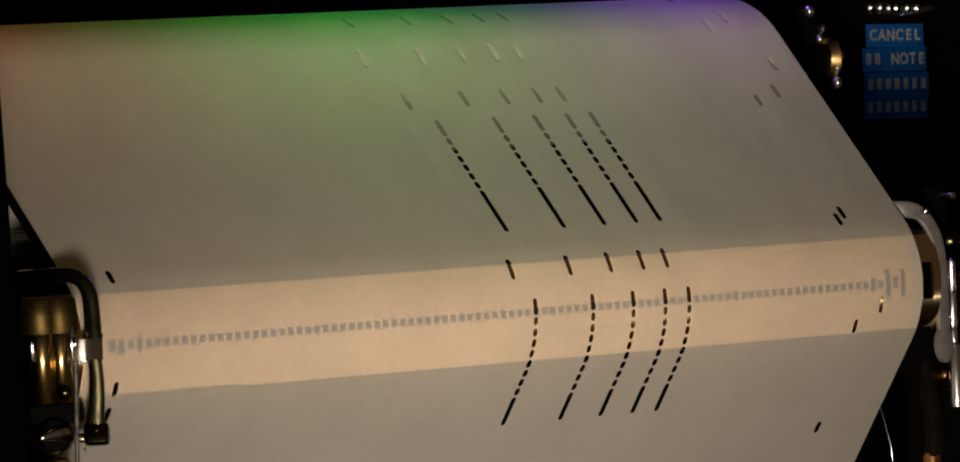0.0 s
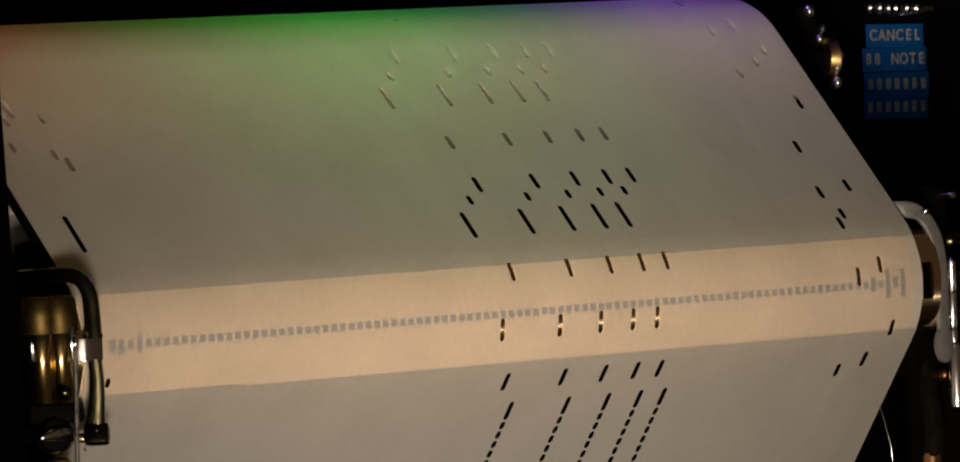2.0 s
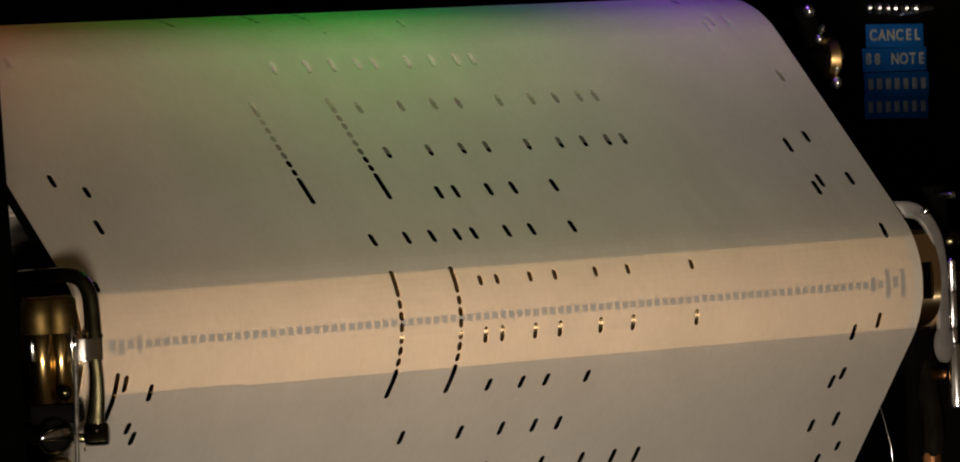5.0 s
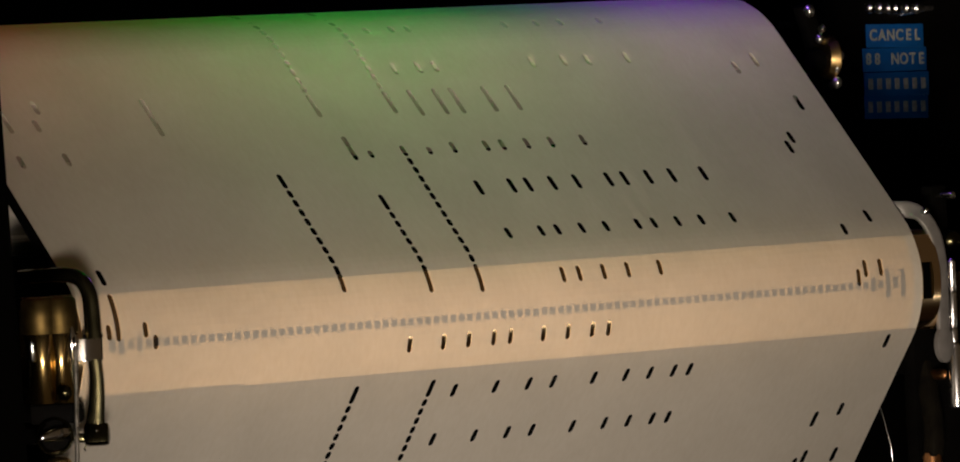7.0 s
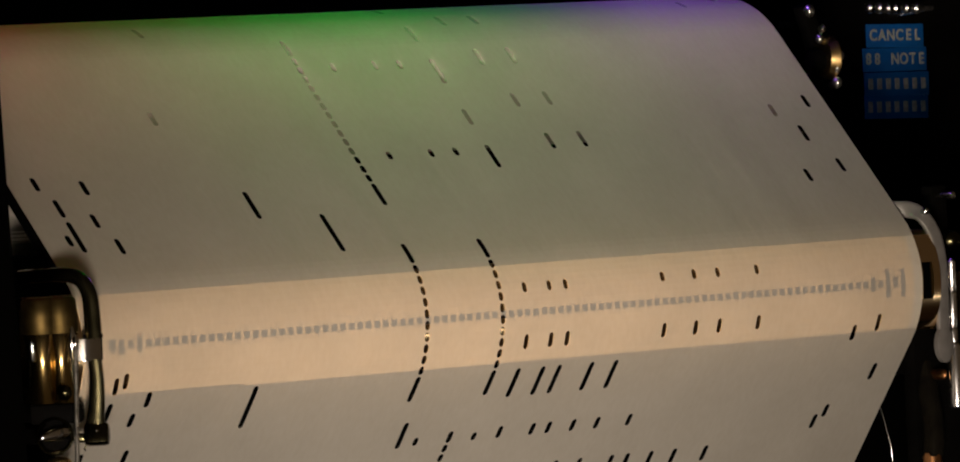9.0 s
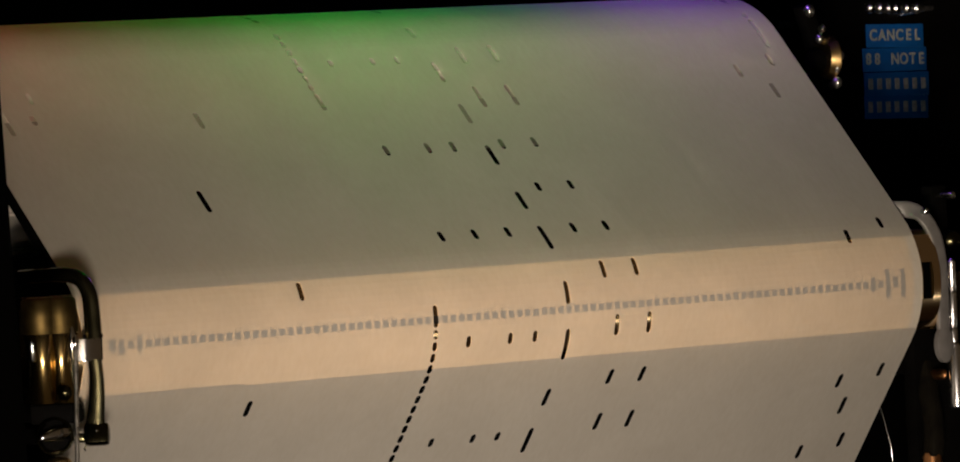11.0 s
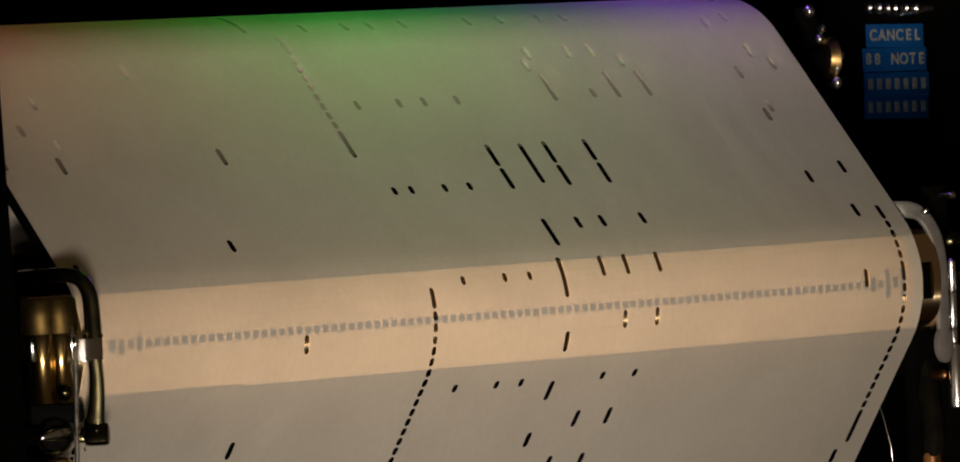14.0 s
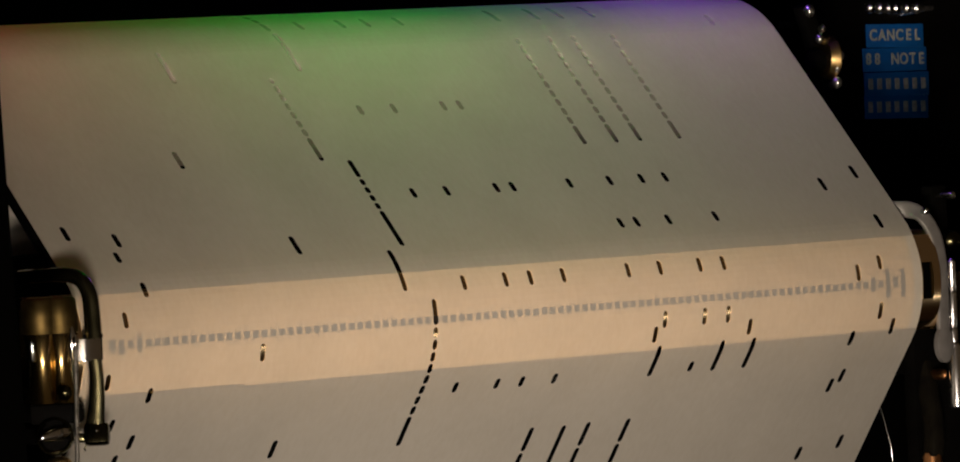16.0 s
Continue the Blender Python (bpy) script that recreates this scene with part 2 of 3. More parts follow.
def bar_holder():
    holder = facing(thing("bar_holder", "waisted brass holder at the bar's end with a screw", "holder", (-156.6, 0, 0)))

    def waisted(x, y, r):
        shape = [(z / 2, r + (z / 2 + 4) ** 2 / 32) for z in range(-24, 9)]
        return lathe(bmesh.new(), (x, y, 0), (x, y, 10), shape, 48)

    for x, y, r in ((-0.4, 0, 2.7), (3.9, 0.4, 2.3)):
        part("column", waisted(x, y, r), AGED, holder)
        # the holder's top is in shade, given here as a darker brass
        neck = [(3.6, r + 1.7), (4.2, r + 2.0), (8, r + 1.95), (11.6, r + 1.7), (12.3, r + 1.1)]
        part("neck", lathe(bmesh.new(), (x, y, 0), (x, y, 10), neck, 40), SHADED_BRASS, holder, "brass neck, coloured dark for the shade on the holder's top")
    # added pins, shaped and placed as the white highlights on the columns' sides
    for x in (-2.5, 6.7):
        pin = lathe(bmesh.new(), (x, -2.4, -2.4), (x, -2.4, 10), [(0, 0.4), (0.8, 0.9), (6, 0.95), (7.5, 0.6), (8.2, 0.2)], 20)
        part("highlight_pin", pin, CHROME, holder, "nickel pin added as the holder's white edge highlight")
    back = block(bmesh.new(), (1.5, 4.6, -1), (10.6, 4.0, 23), 0.6)
    part("back_plate", back, TARNISH, holder)
    screw = lathe(bmesh.new(), (4.6, -1.5, -9.5), (4.6, -7.5, -9.6), [(0, 1.5), (2.0, 1.8), (2.7, 1.8), (3.3, 1.2), (3.6, 0.3)], 24)
    part("screw", screw, TARNISH, holder, "round-headed brass screw")
    # a black block stands in for the shaded cavity under the holder
    cavity_block = block(bmesh.new(), (2.2, 5, -14.6), (12, 12, 4.6), 0.8)
    part("cavity_block", cavity_block, BLACK, holder, "black block in place of the dark cavity below the columns")
    part("stay", sweep(bmesh.new(), [(2, 8, -14.5), (-40, 60, -14.5), (-100, 122, -14.5)], 6, 5, face=(0, 0, 1)), BLACK, holder)
    return holder


def edge_finger():
    f = facing(thing("edge_finger", "tarnished nickel finger bearing on the paper's edge", "finger", (-147.2, -3, 0)))
    arm = [(-14, 9, 17.0), (-9.2, 5.0, 17.2), (-4.3, 2.2, 17.3), (-0.3, 1.0, 16.3), (1.9, 0.4, 13.0), (2.5, 0, 8.2), (2.7, -0.5, 2.2)]
    part("arm", sweep(bmesh.new(), arm, 3.7, 3.2, taper=lambda t: 0.88 + 0.18 * t), TARNISH, f)
    collar = bmesh.new()
    outline = [(-1.3, 1.5), (-1.3, -1.7), (-1.0, -2.0), (0.3, -2.0), (0.9, -1.9), (2.4, -1.3), (3.8, -0.6), (4.5, 0.2), (4.6, 1.5)]
    low, high = ([collar.verts.new(Vector((x, y, z)) * MM) for x, y in outline] for z in (-2.9, 2.3))
    for i in range(len(outline)):
        j = (i + 1) % len(outline)
        collar.faces.new((low[i], low[j], high[j], high[i]))
    collar.faces.new(low[::-1])
    collar.faces.new(high)
    bmesh.ops.recalc_face_normals(collar, faces=collar.faces)
    bmesh.ops.bevel(collar, geom=list(collar.edges), offset=0.18 * MM, segments=2, affect="EDGES")
    part("collar", collar, CHROME, f, "bright nickel collar")
    part("joint", block(bmesh.new(), (2.4, 0, 2.8), (4.6, 3.0, 1.0), 0.3), BLACK, f, "dark joint over the collar")
    leg = [(2.7, 0, -2.6), (2.9, 0, -7), (2.7, 0, -12), (2.2, 0, -16), (1.9, 0, -19)]
    part("leg", sweep(bmesh.new(), leg, 3.7, 3.0, taper=lambda t: 0.86 + 0.5 * t * t), TARNISH, f)
    part("toe", block(bmesh.new(), (2.3, -0.4, -19.9), (6.1, 4.0, 5.2), 1.3, Matrix.Rotation(radians(-18), 4, "X")), TARNISH, f)
    part("pin", lathe(bmesh.new(), (2.4, -2.2, -19.0), (2.4, -6, -19.0), [(-1, 0.4), (0.5, 0.45), (0.8, 0.2)], 14), CHROME, f)
    link = [(0.5, 0.5, -20.6), (-3, 0.6, -20.6), (-8, 2.5, -20.4), (-16, 8, -20.2)]
    part("link", sweep(bmesh.new(), link, 2.2, 2.0), TARNISH, f)
    part("burr", sweep(bmesh.new(), [(-0.2, -1, -22.2), (-0.7, -1, -23.0), (-0.4, -1.1, -23.6)], 0.35, 0.35, seg=6, n=4), TARNISH, f)
    return f


def adjusting_rod():
    rod = thing("adjusting_rod", "thin upright nickel rod", "rod", (-154.6, -9, 0))
    part("rod", lathe(bmesh.new(), (-8.6, 0, -201), (0, 0, 2), [(0, 0.55), (203, 0.55), (203.6, 0.3)], 12), SMEARED, rod)
    part("tip", lathe(bmesh.new(), (0, 0, 1.4), (0, 0, 10), [(0, 0.7), (1.2, 0.8), (2.0, 0.3)], 16), CHROME, rod)
    return rod


def thumb_screw():
    k = facing(thing("thumb_screw", "nickel thumb screw in a brass cup", "screw", (-156.6, 0, -19.8)))
    rings = [(-1, 1.5), (0, 1.7), (2, 1.65), (4, 1.3), (5.6, 0.9), (6.4, 0.75), (6.8, 0.3)]
    part("nose", lathe(bmesh.new(), (4.0, -1.0, 0.9), (-2.2, -5, -0.2), rings, 32), CHROME, k)
    rim = [(0, 1.0), (0, 4.3), (2.6, 4.5), (3.3, 4.4), (3.5, 4.0), (3.3, 3.7), (0.9, 3.5), (0.7, 0.6)]
    part("cup", lathe(bmesh.new(), (1.9, 1.4, 0), (1.4, -5, 0.3), rim, 40), TARNISH, k, "brass cup around the nose")
    # black disc that paints the cup's hollow as shaded
    part("cup_shade", lathe(bmesh.new(), (1.8, 0.2, 0), (1.4, -5, 0.3), [(0, 3.0), (0.5, 3.45), (0.8, 3.3)], 32), BLACK, k, "black disc in place of the shade inside the cup")
    dome = [(-30, 2.4), (-4, 2.6), (-2, 3.0), (0, 3.2), (1.2, 2.7), (1.8, 1.6), (2.0, 0.4)]
    part("dome", lathe(bmesh.new(), (2.4, -0.4, -6.6), (2.4, -0.4, 0), dome, 32), BRASS, k, "brass knob below the cup")
    part("stay", sweep(bmesh.new(), [(2, 3, 0), (-40, 58, 0), (-100, 122, 0)], 5, 4, face=(0, 0, 1)), BLACK, k)
    return k


# ---- right end of the bar ----
def side_plate():
    p = thing("side_plate", "black bracket plate beside the bar", "bracket", (170, 12, -20))
    part("plate", block(bmesh.new(), (0, 2, -12), (38, 4, 66), 1.2), BLACK, p)
    part("tab", block(bmesh.new(), (-6.2, 2, 32), (6, 4, 24), 0.8), BLACK, p)
    part("stay", block(bmesh.new(), (8, 90, 0), (8, 176, 12), 1.2), BLACK, p)
    lip = block(bmesh.new(), (-18.4, -2.6, 20), (2.0, 9, 26), 0.5)
    part("lip", lip, DARK_BRASS, p, "dull brass lip at the bar's end")
    post = block(bmesh.new(), (-1.0, -3.5, 14.5), (9, 7, 13), 0.9)
    part("bearing_block", post, DARK_BRASS, p, "dull bronze bearing block")
    knob = lathe(bmesh.new(), (-6.0, 0, 29.6), (-7.6, -6, 29.6), [(0, 2.2), (4, 2.8), (6, 2.6), (7, 1.6), (7.3, 0.3)], 28)
    part("knob", knob, TARNISH, p, "dull bronze knob")
    part("pivot", lathe(bmesh.new(), (-6.2, 0, 41.3), (-6.4, -6, 41.3), [(0, 0.8), (4.5, 1.1), (5.2, 0.9), (5.6, 0.2)], 20), SMEARED, p, "bright pivot pin")
    part("fitting", lathe(bmesh.new(), (-13.0, 0, -5.0), (-13.4, -6, -5.0), [(0, 1.3), (5, 1.4), (5.8, 1.2), (6.2, 0.3)], 20), COPPER, p, "small copper fitting")
    return p


def paper_guide():
    g = thing("paper_guide", "milky plastic hook guide with a rounded foot", "guide", (152, 2, 0))
    hook = [(-8.0, 9.5, 18.6), (-4.6, 6.0, 18.3), (-2.8, 3.0, 16.6), (-0.9, 1.0, 12.0), (-0.3, 0, 6.5), (0.1, 0, 0), (0.1, 0, -7), (0.0, 0, -13)]
    part("hook", sweep(bmesh.new(), hook, 4.3, 1.6, seg=16), MILKY, g)
    foot = lathe(bmesh.new(), (0.0, -0.9, -17.0), (0.0, 1, -17.0), [(0, 2.6), (0.3, 3.1), (1.5, 3.1), (1.8, 2.6)], 32)
    for v in foot.verts:
        v.co.z = -17.0 * MM + (v.co.z + 17.0 * MM) * 1.5
    part("foot", foot, MILKY, g)
    part("rim", sweep(bmesh.new(), [(-2.0, 5.2, 18.8), (0.0, 2.4, 14.8), (1.3, 1.0, 8), (2.0, 1.0, 4)], 0.5, 0.9), CHROME, g, "bright metal rim")
    rings = [(0, 0.7), (0.3, 1.2), (3, 1.3), (3.6, 1.0), (4.2, 1.25), (12.5, 1.25), (13.0, 1.0), (13.5, 1.25), (21, 1.15), (21.6, 0.6)]
    bar = lathe(bmesh.new(), (4.2, 0.4, -16.6), (4.7, 0.4, 5), rings, 28)
    part("backing", bar, NICKEL, g, "polished metal backing rod")
    part("clip", lathe(bmesh.new(), (-2.6, 2.0, 17.8), (-2.8, 0.5, 18.4), [(-1, 0.9), (0.4, 1.0), (0.9, 0.5)], 16), STEEL, g)
    part("stay", block(bmesh.new(), (4.5, 6.0, -4), (3.5, 11, 5), 0.6), BLACK, g)
    return g


def nickel_tube():
    t = thing("nickel_tube", "polished nickel tube on the bracket", "tube", (158.3, 4, -25))
    part("tube", lathe(bmesh.new(), (0, 0, -9), (0, 0, 10), [(0, 1.2), (0.5, 1.9), (16, 1.9), (17, 1.2)], 32), NICKEL, t)
    part("stay", block(bmesh.new(), (0, 5, -1), (3, 8, 4), 0.5), BLACK, t)
    return t


def air_tube():
    t = thing("air_tube", "black rubber air tube with a copper end", "tube", (150.6, 6, -62.5))
    part("hose", sweep(bmesh.new(), [(6, 8, 40), (3, 3, 30), (0.5, 0, 22), (-0.5, 0, 16.5)], 4.6, 4.6, seg=20), RUBBER, t)
    part("nozzle", lathe(bmesh.new(), (-0.6, 0, 17.5), (-0.7, 0, 0), [(0, 2.2), (1, 2.5), (30, 2.5), (140, 2.5)], 28), COPPER, t, "copper end piece")
    return t


def spring_wire():
    w = thing("spring_wire", "thin bent steel wire", "wire", (166.6, 40, -40))
    line = [(-10, 134, 24), (-12, 60, 22), (-8, 14, 16), (-1.8, 0.5, 9.6), (1.2, 0, 4.6), (3.4, 0, -2), (4.6, 0, -8), (5.4, 0, -30), (4, 0, -160)]
    part("wire", sweep(bmesh.new(), line, 0.3, 0.3, seg=8), STEEL, w)
    return w


def drive_wheel():
    d = thing("drive_wheel", "brass drive wheel with nickel studs", "wheel", (177, 60, 58))
    cup = lathe(bmesh.new(), (-5, 0, 0.6), (1, -1.4, 0.6), [(0, 2.0), (0.4, 4.8), (2.2, 5.8), (2.7, 6.0), (3.0, 5.85), (2.6, 5.6), (1.2, 5.2)], 48)
    part("wheel", cup, DARK_BRASS, d)
    part("disc", lathe(bmesh.new(), (-3.6, -0.4, 0.6), (1, -1.4, 0.6), [(0, 2), (0.2, 5.3), (0.5, 5.3), (0.7, 1)], 40), BLACK, d, "black disc inside the rim")
    part("hub", lathe(bmesh.new(), (-9, 0, 0), (0, 0, 0), [(0, 2.2), (1, 2.8), (8, 2.8)], 28), BLACK, d)
    for x, y, z, r in ((-9.2, -1, 13.0, 1.4), (-4.6, -1, 8.2, 0.9), (-5.8, -1, 5.4, 1.2), (-2.6, -5, 0.7, 1.2), (-3.9, -5, -2.6, 1.0), (-4.0, -5, -6.4, 1.3)):
        rings = [(-4, r * 0.6), (0.5, r * 0.6), (0.8, r), (1.6, r * random.uniform(0.75, 1)), (2.4, r), (3.1, r * 0.6), (3.4, 0.2)]
        stud = lathe(bmesh.new(), (x + 1.5, y + 2.5, z), (x, y, z + 0.3), rings, 20)
        for v in stud.verts:
            v.co.z = z * MM + (v.co.z - z * MM) * random.uniform(1.15, 1.3)
        part("stud", stud, SMEARED, d)
    part("arm", sweep(bmesh.new(), [(-7, 4, 15), (-3, 4, 4), (2, 8, -4), (14, 40, -10), (16, 116, -10)], 5, 4), BLACK, d)
    return d


def label_panel():
    """A black plate with four strips of embossed tape."""
    p = thing("control_board", "black control board beside the paper roll", "board", (282, 130, 50))
    part("plate", block(bmesh.new(), (2, 2, -2), (70, 4, 60), 1.0), BLACK, p)
    part("stay", block(bmesh.new(), (10, 26, 0), (8, 46, 12), 1.0), BLACK, p)
    for i, (x, z, length) in enumerate(((276.7, 63.7, 23.6), (276.2, 57.0, 26.2), (276.6, 50.1, 26.6), (276.1, 43.6, 26.2))):
        tape = thing("label_tape", "blue embossed plastic label tape, stuck on the plate", "label", (x, 129.7, z), "strips of label tape")
        strip = block(bmesh.new(), (0, 0, 0), (length, 0.35, 6.6), 0.12, Matrix.Rotation(radians(random.uniform(-0.6, 0.6) + 1.2), 4, "Y"))
        part("strip", strip, TAPE, tape)
        word = ("CANCEL", "88 NOTE", "", "")[i]
        if word:
            for j, ch in enumerate(word):
                if ch == " ":
                    continue
                cu = bpy.data.curves.new("letter", "FONT")
                cu.body, cu.size, cu.extrude, cu.align_x, cu.align_y = ch, 4.4 * MM, 0.06 * MM, "CENTER", "CENTER"
                cu.offset = 0.13 * MM
                tmp = bpy.data.objects.new("letter", cu)
                me = bpy.data.meshes.new_from_object(tmp)
                bpy.data.objects.remove(tmp)
                me.materials.append(LETTER)
                ob = new("letter", me)
                ob.parent = tape
                ob.matrix_local = pose((j - (len(word) - 1) / 2) * 3.65 * MM, -0.24 * MM, (0.05 - 0.07 * (j - 3)) * MM, 90, 1.2, 0)
        else:
            for j in range(7):
                bar = block(bmesh.new(), ((j - 3) * 3.65, -0.22, 0.05 - 0.07 * (j - 3)), (1.9, 0.14, 3.1), 0.05)
                part("letter_bar", bar, LETTER, tape)
    return p


def shift_lever():
    s = thing("shift_lever", "nickel shift lever with a ringed grip", "lever", (277, 118, 71.4))
    rings = [(-16, 0.7)]
    for a in (-15, -11, -7.5, -4.5, 0, 4):
        rings += [(a, 0.9), (a + 0.5, 1.5), (a + 1.6, 1.7), (a + 2.5, 1.4), (a + 2.9, 0.8)]
    rings += [(12, 0.7)]
    part("grip", lathe(bmesh.new(), (-9, 0, 0), (20, 0, -1.0), rings, 24), SMEARED, s)
    part("shaft", sweep(bmesh.new(), [(0, 0, 0), (0, 8, -1), (0, 30, -3), (0, 60, -3)], 2.4, 2.4, face=(0, 0, 1)), STEEL, s)
    return s


# ---- the two rolls ----
def spool(name, centre, radius, label):
    y, z = centre
    s = thing(name, label, "spool", (0, y, z))
    core = lathe(bmesh.new(), (-WIDTH / 2, 0, 0), (WIDTH / 2, 0, 0), [(0, radius - 3), (0.4, radius), (WIDTH - 0.4, radius), (WIDTH, radius - 3)], 96)
    part("wound_paper", core, ROLL_SHADED, s, "tightly wound layers of paper, darkened for shade behind the sheet")
    for e in (-1, 1):
        pin = lathe(bmesh.new(), (e * (WIDTH / 2 - 2), 0, 0), (e * 400, 0, 0), [(0, 5), (8, 5), (9, 3), (15, 3)], 24)
        part("spindle", pin, BLACK, s, "black steel spindle")
        part("bearing", block(bmesh.new(), (e * 154, 45, 0), (4, 264 - 2 * y, 12), 0.8), BLACK, s, "black bearing arm")
    return s


# ---- the perforations: a note, the moment it meets the ports, the slot's length ----
PUNCH = 0.80
BRIDGE = 0.56
SLOTS = {}


def slot(t, length, tones):
    for n in tones.split():
        SLOTS.setdefault(int(n), []).append((-SPEED * t - length, -SPEED * t))


def chain(t, length, lead, trail, tones):
    """A held note: a slot at each end and short holes with bridges between."""
    a, b = -SPEED * t - length, -SPEED * t
    for n in tones.split():
        rows = SLOTS.setdefault(int(n), [])
        rows += [(b - lead, b), (a, a + trail)]
        lo, hi = a + trail + BRIDGE, b - lead - BRIDGE
        count = max(0, round((hi - lo + BRIDGE) / 2.9))
        for i in range(count):
            c = lo + (hi - lo + BRIDGE) * i / count
            rows.append((c, c + (hi - lo + BRIDGE) / count - BRIDGE))


def score():
    slot(-1.05, 3.5, "91")
    chain(-0.76, 35.2, 8.5, 4.1, "49 56 61 65 68")
    slot(-0.54, 7.1, "1")
    slot(-0.30, 3.8, "1 90")
    slot(-0.18, 4.4, "93")
    slot(0.20, 5.5, "47 54 59 63 66")
    slot(0.36, 3.8, "2")
    slot(0.40, 4.1, "90")
    slot(0.45, 4.2, "91")
    chain(0.53, 36.9, 13.6, 5.5, "49 56 61 65 68")
    slot(1.38, 4.0, "90")
    slot(1.44, 4.6, "93")
    slot(1.50, 5.3, "47 54 59 63 66")
    slot(1.66, 4.6, "95")
    slot(1.76, 2.4, "0")
    slot(1.84, 5.8, "45 52 57 61 64")
    slot(2.00, 4.9, "90")
    slot(2.07, 4.5, "93")
    slot(2.19, 5.0, "47 54 59 63 66")
    slot(2.37, 4.1, "90")
    slot(2.45, 3.6, "91")
    slot(2.50, 8.4, "45 52 57 61 64")
    slot(2.59, 11.4, "1")
    slot(2.62, 4.2, "90")
    slot(2.66, 4.2, "94")
    slot(2.75, 3.0, "47 54 59 63 66")
    slot(2.84, 5.0, "49 56 61 65 68")
    slot(2.99, 4.2, "91")
    slot(3.18, 4.4, "5 49 56 61 65 68")
    slot(3.27, 3.3, "4")
    slot(3.34, 3.1, "0")
    slot(3.34, 4.7, "95")
    slot(3.51, 7.5, "45 52 57 61 64")
    slot(3.54, 3.3, "5")
    slot(3.61, 3.7, "90")
    slot(3.70, 3.3, "93")
    slot(3.73, 3.1, "47 54 59 63 66")
    slot(3.79, 3.1, "95")
    slot(3.86, 5.0, "49 56 61 65 68")
    slot(3.96, 4.1, "90")
    slot(3.99, 4.6, "93")
    slot(4.17, 4.2, "37 44 49 53 56")
    slot(4.29, 4.2, "90")
    slot(4.35, 4.0, "5 91")
    slot(4.43, 3.4, "4")
    slot(4.50, 14.4, "1")
    slot(4.51, 3.8, "45 49 52 57")
    chain(4.52, 33.2, 8.5, 7.0, "33 40")
    slot(4.65, 4.6, "5 90")
    slot(4.72, 4.4, "2 93")
    slot(4.84, 4.2, "43 45 49 52 57 61 69")
    slot(5.18, 2.8, "43 45 49 52 57 61 69")
    slot(5.29, 4.6, "95")
    slot(5.31, 3.1, "0")
    slot(5.49, 4.0, "33 37 40 43 45 49 52 57")
    slot(5.65, 4.8, "90")
    slot(5.71, 4.5, "4 91 95")
    slot(5.81, 4.2, "44 46 50 53 58")
    chain(5.83, 33.4, 8.6, 5.2, "29 38")
    slot(5.98, 3.5, "5")
    slot(6.00, 4.9, "90")
    slot(6.07, 4.0, "2 93")
    slot(6.14, 3.8, "41 46 50 53 58 62 65 68 70")
    slot(6.49, 3.9, "41 46 50 53 58 62 65 68 70")
    slot(6.57, 4.2, "95")
    slot(6.82, 4.1, "34 38 41 44 46 50 53 56 58")
    slot(6.96, 3.5, "5")
    slot(7.00, 4.4, "90")
    slot(7.03, 3.7, "0 4")
    slot(7.02, 11.6, "1")
    slot(7.05, 4.6, "91 93")
    chain(7.14, 45.7, 7.4, 3.5, "43")
    chain(7.16, 29.8, 7.4, 5.0, "37")
    slot(7.16, 4.2, "53 55 58 61 65")
    chain(7.20, 36.4, 7.3, 4.6, "27")
    slot(7.33, 3.5, "90")
    slot(7.35, 4.6, "1")
    slot(7.41, 4.1, "94")
    slot(7.48, 3.5, "49 53 55 58 61 65 67 70 73 77")
    slot(7.82, 4.8, "49 53 55 58 61 65 67 70 73 77")
    slot(8.14, 7.8, "37")
    slot(8.15, 2.4, "39 46")
    slot(8.15, 3.6, "49 53 55 58 61 65")
    slot(8.22, 4.0, "0 5")
    slot(8.33, 5.2, "95")
    slot(8.40, 12.1, "17")
    slot(8.45, 8.6, "48 51 53 57 60")
    slot(8.48, 3.9, "4")
    chain(8.48, 42.5, 7.4, 6.0, "36 45")
    slot(8.48, 7.3, "1")
    slot(8.61, 4.3, "5")
    slot(8.65, 4.4, "90")
    slot(8.70, 4.8, "93")
    slot(8.71, 4.3, "1")
    slot(8.74, 4.0, "2")
    slot(8.78, 3.8, "48 51 53 65 69 72 77")
    slot(9.12, 2.6, "48 51 53 65 69 72 77")
    slot(9.47, 12.0, "29")
    slot(9.56, 4.8, "5")
    slot(9.59, 9.5, "1")
    slot(9.64, 3.4, "0")
    slot(9.75, 8.6, "22")
    slot(9.76, 4.3, "4 90")
    chain(9.79, 54.2, 7.0, 5.5, "37")
    slot(9.82, 4.6, "95")
    slot(9.85, 5.5, "1")
    slot(10.00, 4.5, "5")
    slot(10.02, 7.5, "53")
    slot(10.05, 4.2, "0")
    slot(10.08, 5.5, "93")
    slot(10.13, 2.6, "41 46 49")
    slot(10.14, 5.3, "61 65")
    slot(10.29, 4.3, "91")
    slot(10.35, 4.3, "96")
    slot(10.36, 5.2, "53")
    slot(10.48, 4.6, "17 60 64")
    slot(10.69, 8.1, "53")
    slot(10.82, 5.4, "59 63")
    slot(10.82, 2.9, "41 46 49")
    slot(11.03, 5.9, "53")
    slot(11.17, 4.7, "22 58 62")
    slot(11.27, 4.1, "90")
    slot(11.36, 3.5, "95")
